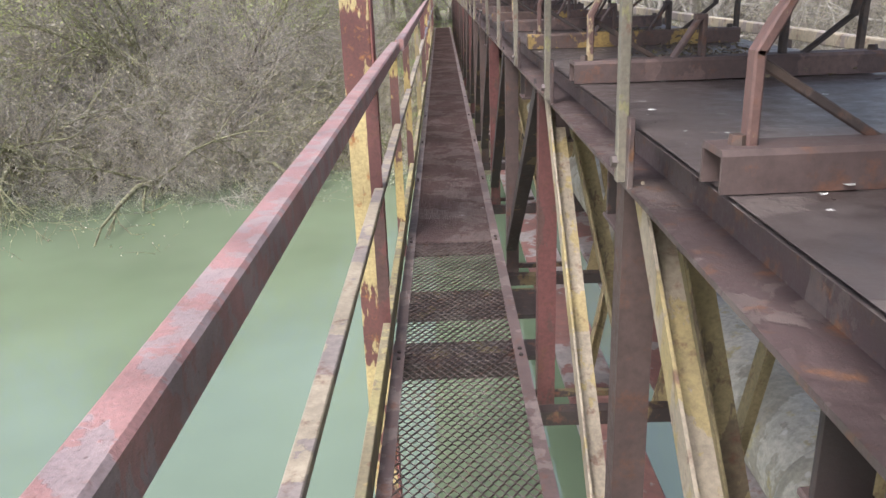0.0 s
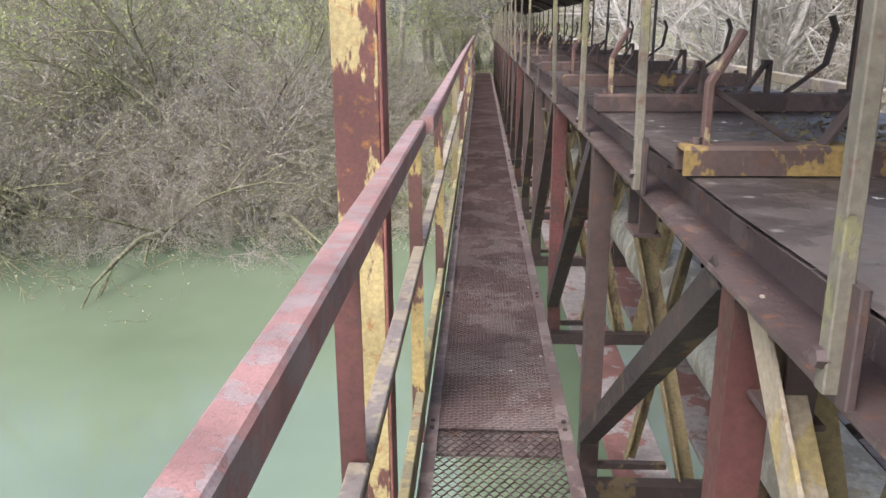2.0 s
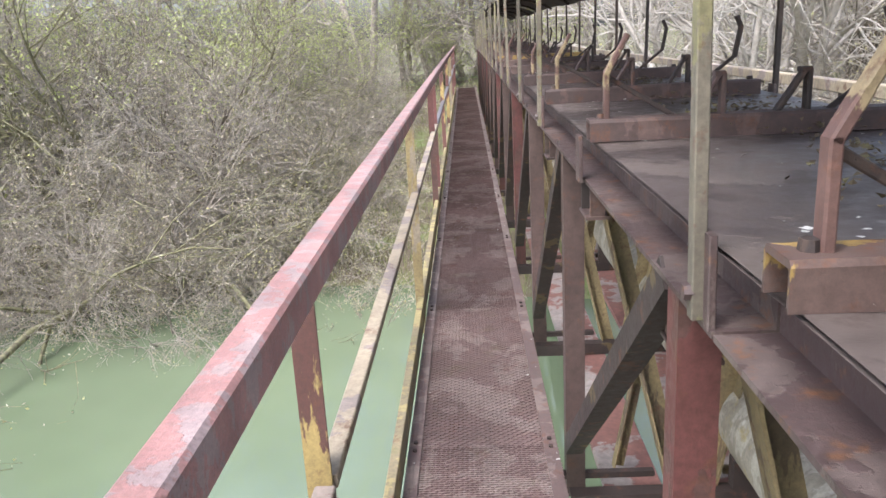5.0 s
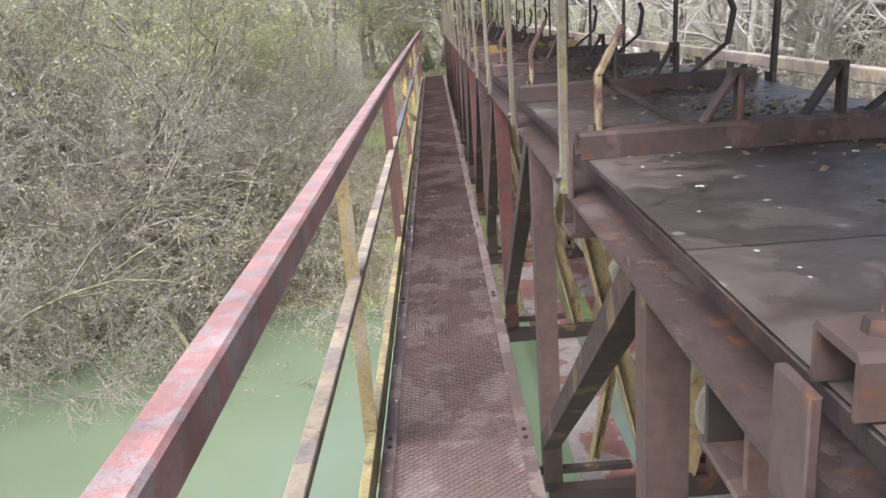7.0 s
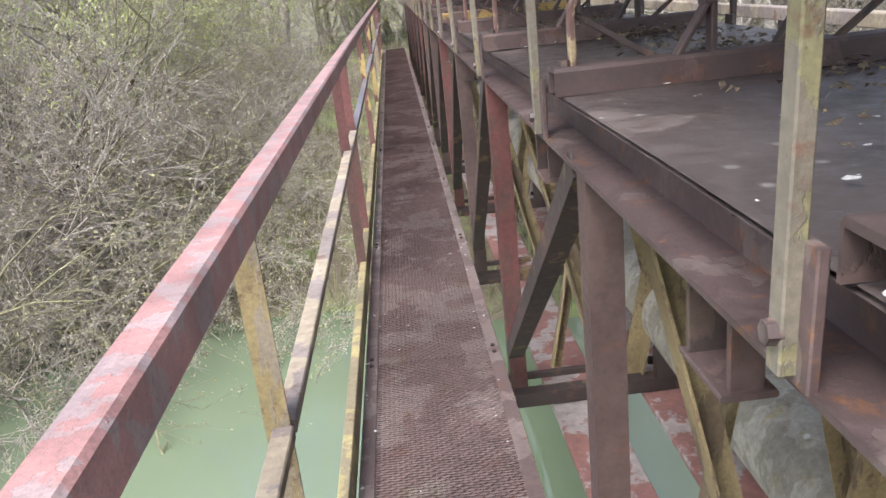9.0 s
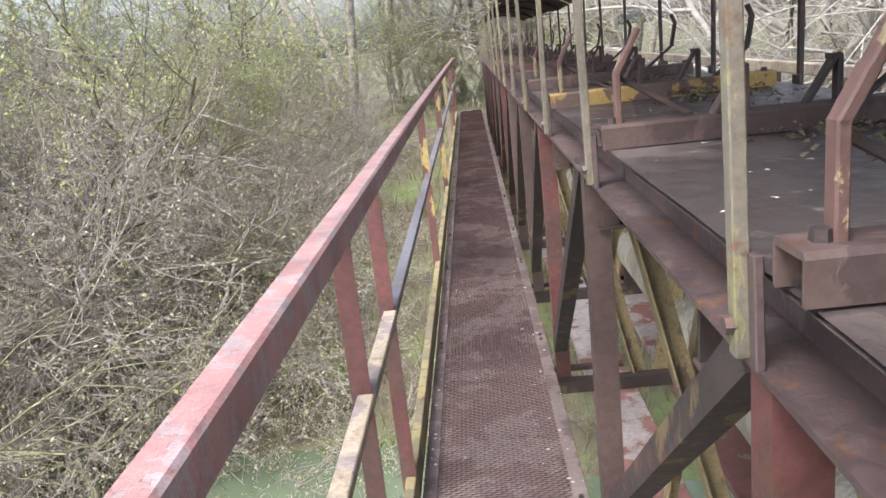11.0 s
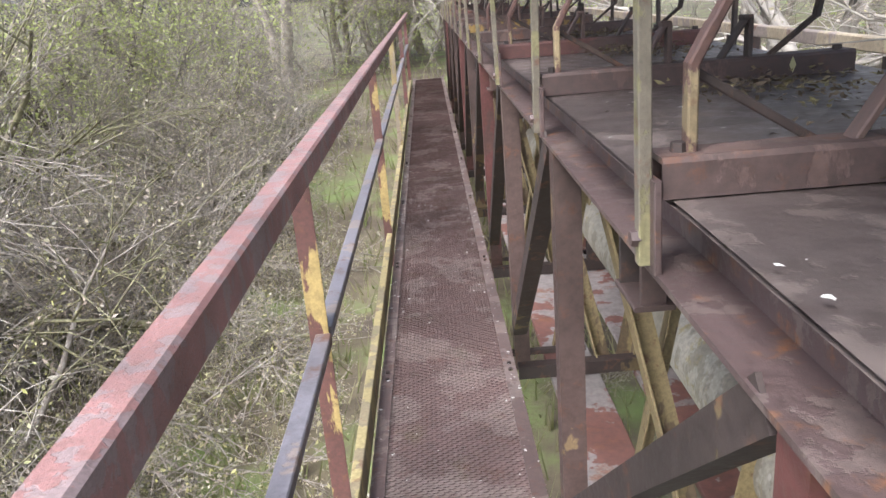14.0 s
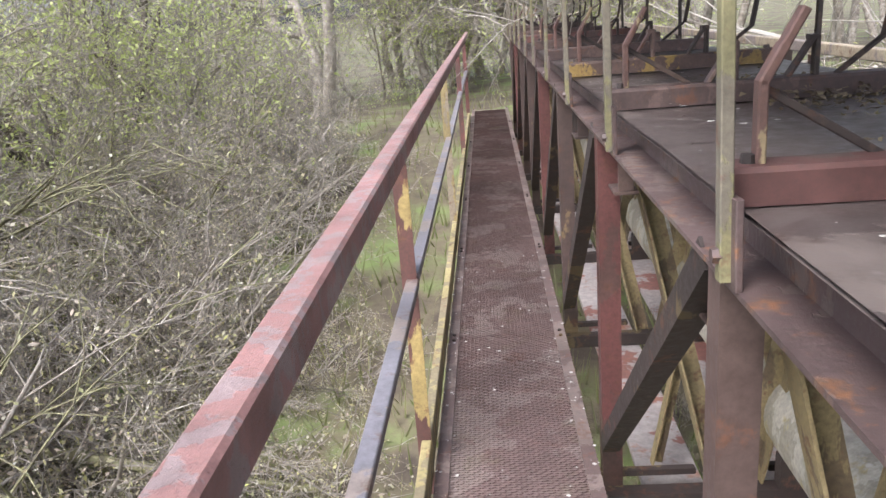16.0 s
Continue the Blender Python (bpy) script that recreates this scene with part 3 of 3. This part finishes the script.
willows = [shrub(s, "willow_shrub", 6, 2.9, 1.2, 0.05, 3, 0.03, 1, 0.022, BARK, BUD, "dense bare willow shrub with reddish buds", "shrub") for s in (1, 2, 3)]
greens = [shrub(s, "green_shrub", 5, 2.8, 0.9, 0.04, 3, 0.0, 2, 0.03, BARK, LEAF, "shrub with fresh yellow-green leaves", "shrub") for s in (4, 5)]
deads = [shrub(s, "bare_tree", 3, 5.0, 0.7, 0.12, 3, -0.02, 1, 0.02, BARK_PALE, BUD, "pale bare tree with tangled branches", "tree") for s in (6, 8)]
talls = [shrub(s, "leafing_tree", 3, 7.5, 0.35, 0.12, 3, -0.03, 2, 0.04, BARK, LEAF, "tall slender tree coming into pale green leaf", "tree") for s in (9, 10)]
lows = [shrub(s, "low_brush", 9, 1.5, 1.6, 0.022, 2, 0.06, 3, 0.02, BARK, BUD, "low tangle of dead twigs and budding shoots", "shrub") for s in (14, 15)]
limbs = [shrub(s, "willow_limb", 2, 4.2, 1.8, 0.085, 3, 0.01, 1, 0.022, MOSSY, BUD, "thick arching mossy willow limb with budding twigs", "tree") for s in (31, 32)]
darks = [shrub(s, "forked_tree", 2, 4.2, 0.55, 0.1, 3, -0.01, 2, 0.02, BARK_DARK, BUD, "dark forked tree with mossy limbs and bare twigs", "tree") for s in (41, 42, 43)]
placed = set()


def plant(src, x, y, sc, rz, tilt=0.0):
    mm = pose(x, y, ground_z(x, y), tilt, 0, rz) @ Matrix.Scale(sc, 4)
    if src.name not in placed:
        placed.add(src.name)
        src.matrix_basis = mm
        return
    o = copy_thing(src, mm)
    o.scale = (sc, sc, sc)


r = random.Random(21)
for i in range(14):
    plant(willows[i % 3], -4.2 - i * 0.85 + r.uniform(-0.4, 0.4), 18.3 + r.uniform(-0.6, 0.9) + max(0, i - 9) * 0.1, r.uniform(0.85, 1.2), r.uniform(0, 360), r.uniform(4, 12))
for i in range(10):
    plant(willows[i % 3], -5.0 - i * 1.5 + r.uniform(-0.5, 0.5), 21.5 + r.uniform(-0.8, 1.0), r.uniform(1.0, 1.45), r.uniform(0, 360))
for i in range(9):
    plant(lows[i % 2], -2.5 - i * 0.7 + r.uniform(-0.2, 0.2), 17.6 + r.uniform(-0.3, 0.9), r.uniform(0.8, 1.2), r.uniform(0, 360))
for i in range(7):
    plant(lows[i % 2], -2.5 - i * 0.7 + r.uniform(-0.2, 0.2), 19.3 + r.uniform(-0.4, 0.9), r.uniform(0.9, 1.4), r.uniform(0, 360))
for i in range(6):
    plant(lows[i % 2], -2.7 - i * 0.9 + r.uniform(-0.2, 0.2), 21.5 + r.uniform(-0.4, 1.5), r.uniform(1.0, 1.5), r.uniform(0, 360))
for i in range(6):
    plant(lows[i % 2], 3.6 + i * 0.9 + r.uniform(-0.2, 0.2), 16.5 + r.uniform(-0.4, 2.5), r.uniform(0.6, 0.9), r.uniform(0, 360))
for i in range(6):
    plant(lows[i % 2], 0.9 + r.uniform(-0.5, 0.5), 16.3 + i * 0.9, r.uniform(0.16, 0.24), r.uniform(0, 360))
for i in range(12):
    plant(lows[i % 2], -1.5 - 0.5 * (i % 3) + r.uniform(-0.2, 0.2), 17.6 + i * 0.45, r.uniform(0.45, 0.65), r.uniform(0, 360))
for x, y, rz, k in ((-5.2, 18.2, 200, 0.9), (-6.4, 17.8, 170, 1.1), (-8.6, 18.2, 215, 1.2), (-5.6, 19.4, 120, 0.9), (-6.4, 20.5, 250, 1.1), (-10.5, 18.6, 190, 1.2), (-6.6, 21.8, 30, 1.0), (-7.4, 21.0, 300, 1.3)):
    plant(limbs[int(rz) % 2], x, y, k, rz)
for x, y, k in ((-11.8, 18.6, 1.0), (-13.6, 18.4, 1.2), (-15.2, 18.8, 1.3), (-16.8, 19.2, 1.5), (-13, 19.5, 1.4), (-15.5, 20.5, 1.6), (-11.5, 21.5, 1.5), (-17, 23, 1.7), (-10, 25, 1.6)):
    plant(greens[int(k * 10) % 2], x, y, k, x * 40)
for i in range(8):
    plant(greens[i % 2], -5.0 - i * 2.0 + r.uniform(-0.6, 0.6), 23.5 + r.uniform(-1, 1.5), r.uniform(1.1, 1.6), r.uniform(0, 360))
for i in range(4):
    plant(talls[i % 2], -4 - i * 4.4 + r.uniform(-1, 1), 27 + r.uniform(-2, 5), r.uniform(0.9, 1.3), r.uniform(0, 360))
for i in range(7):
    plant(talls[i % 2], -2 + i * 1.1, 32 + r.uniform(-1, 4), r.uniform(0.8, 1.2), r.uniform(0, 360))
for i in range(4):
    plant(greens[i % 2], -2.5 + i * 1.7, 32.5 + r.uniform(0, 1), r.uniform(0.8, 1.1), r.uniform(0, 360))
for i in range(9):
    plant(deads[i % 2], 5.0 + i * 1.2 + r.uniform(-0.6, 0.6), 14.5 + r.uniform(-1, 9), r.uniform(0.9, 1.3), r.uniform(0, 360))
for i in range(8):
    plant(deads[i % 2], 5.6 + i * 1.7 + r.uniform(-0.6, 0.6), 24 + r.uniform(-1, 5), r.uniform(1.0, 1.5), r.uniform(0, 360))
for i in range(8):
    plant(willows[i % 3], 5.0 + i * 1.4, 19 + r.uniform(-1.5, 3), r.uniform(0.8, 1.1), r.uniform(0, 360))
for i in range(10):
    plant(talls[i % 2], 5 + i * 3.0 + r.uniform(-1, 1), 34 + r.uniform(-2, 6), r.uniform(0.9, 1.3), r.uniform(0, 360))
for i in range(4):
    plant(talls[i % 2], -24 + i * 14.0 + r.uniform(-1, 1), 44 + r.uniform(-2, 8), r.uniform(1.1, 1.6), r.uniform(0, 360))

rf = random.Random(77)
for i in range(10):
    plant(willows[i % 3], -3.0 - 1.1 * (i % 2) + rf.uniform(-0.2, 0.2), 20.5 + i * 0.8, rf.uniform(0.55, 0.7), rf.uniform(0, 360))
for i in range(4):
    plant(greens[i % 2], -4.4 - 0.5 * i, 25 + i * 1.2, rf.uniform(0.8, 1.0), rf.uniform(0, 360))

for x, y, k, rz, tilt in ((-5.6, 19.6, 0.9, 130, 0), (-8.2, 21.0, 1.1, 80, 0), (-5.4, 25.5, 1.2, 10, 0), (8.0, 23.0, 1.2, 189, 0)):
    plant(darks[int(rz) % 3], x, y, k, rz, tilt)
for i in range(6):
    plant(willows[i % 3], -4.0 - i * 1.2 + rf.uniform(-0.3, 0.3), 16.3 + rf.uniform(-0.5, 0.5), rf.uniform(0.6, 0.85), rf.uniform(0, 360), rf.uniform(8, 20))
for i in range(7):
    plant(lows[i % 2], -1.6 - i * 0.75 + rf.uniform(-0.2, 0.2), 16.4 + rf.uniform(-0.4, 0.5), rf.uniform(0.7, 1.0), rf.uniform(0, 360))

# ---- litter and droppings on the steel ----
rl = random.Random(12)
lit = Shape()
for i in range(9000):
    c = rl.choice((2.75, 3.9, 5.1, 6.4, 7.6, 8.8, 9.9, 10.9, 12.0, 13.2, 14.3, 15.4, 16.7, 18.0))
    x, y = rl.gauss(0.98, 0.11), c + rl.gauss(0, 0.26)
    if not 0.6 < x < 1.3 or rl.random() < 0.25:
        continue
    z, a, q = DZ + 0.008 + abs(rl.gauss(0, 0.012)), rl.uniform(0, 6.28), rl.uniform(0.006, 0.018)
    lit.add([(x + q * math.cos(a + k * 1.57) * (1 if k % 2 else 0.5), y + q * math.sin(a + k * 1.57) * (1 if k % 2 else 0.5), z + rl.uniform(-0.006, 0.008)) for k in range(4)], [(0, 1, 2, 3)])
tagged(new("leaf_litter", lit.mesh("leaf_litter", LITTER)), "brown leaf litter and moss gathered on the deck", "litter", "", "stuff")
dr = Shape()
for i in range(900):
    if i < 420:
        x, y, z = rl.choice((rl.uniform(0.42, 1.2), rl.gauss(0.6, 0.08))), rl.uniform(0.5, 20), DZ + 0.012
        q = rl.choice((0.002, 0.003, 0.004, 0.006, 0.009))
    else:
        x, y, z = rl.choice((FL + abs(rl.gauss(0.03, 0.03)), FR - abs(rl.gauss(0.03, 0.04)), rl.uniform(FL, FR))), 4.6 + 16 * math.sqrt(rl.random()), 0.012
        q = rl.choice((0.002, 0.003, 0.004, 0.007))
    a, n = rl.uniform(0, 6.28), 9
    dr.add([(x + q * rl.uniform(0.4, 1.5) * math.cos(a + k * 6.283 / n), y + q * rl.uniform(0.4, 1.5) * math.sin(a + k * 6.283 / n), z) for k in range(n)], [tuple(range(n))])
tagged(new("droppings", dr.mesh("droppings", DROP)), "pale bird droppings and petals spattered on the steel", "droppings", "", "stuff")

# ---- grass ----
gs = Shape()
rg = random.Random(5)
for i in range(16000):
    x, y = rg.uniform(-9, 11), 16.3 + abs(rg.gauss(0, 7))
    z = ground_z(x, y)
    if z < -2.5:
        continue
    h, a = rg.uniform(0.1, 0.38), rg.uniform(0, 6.28)
    dx, dy, lx, ly = 0.012 * math.cos(a), 0.012 * math.sin(a), rg.uniform(-0.15, 0.15), rg.uniform(-0.15, 0.15)
    gs.add([(x - dx, y - dy, z - 0.03), (x + dx, y + dy, z - 0.03), (x + lx, y + ly, z + h)], [(0, 1, 2)])
tagged(new("grass", gs.mesh("grass", GRASSM)), "tufts of spring grass on the bank", "grass", "", "stuff")
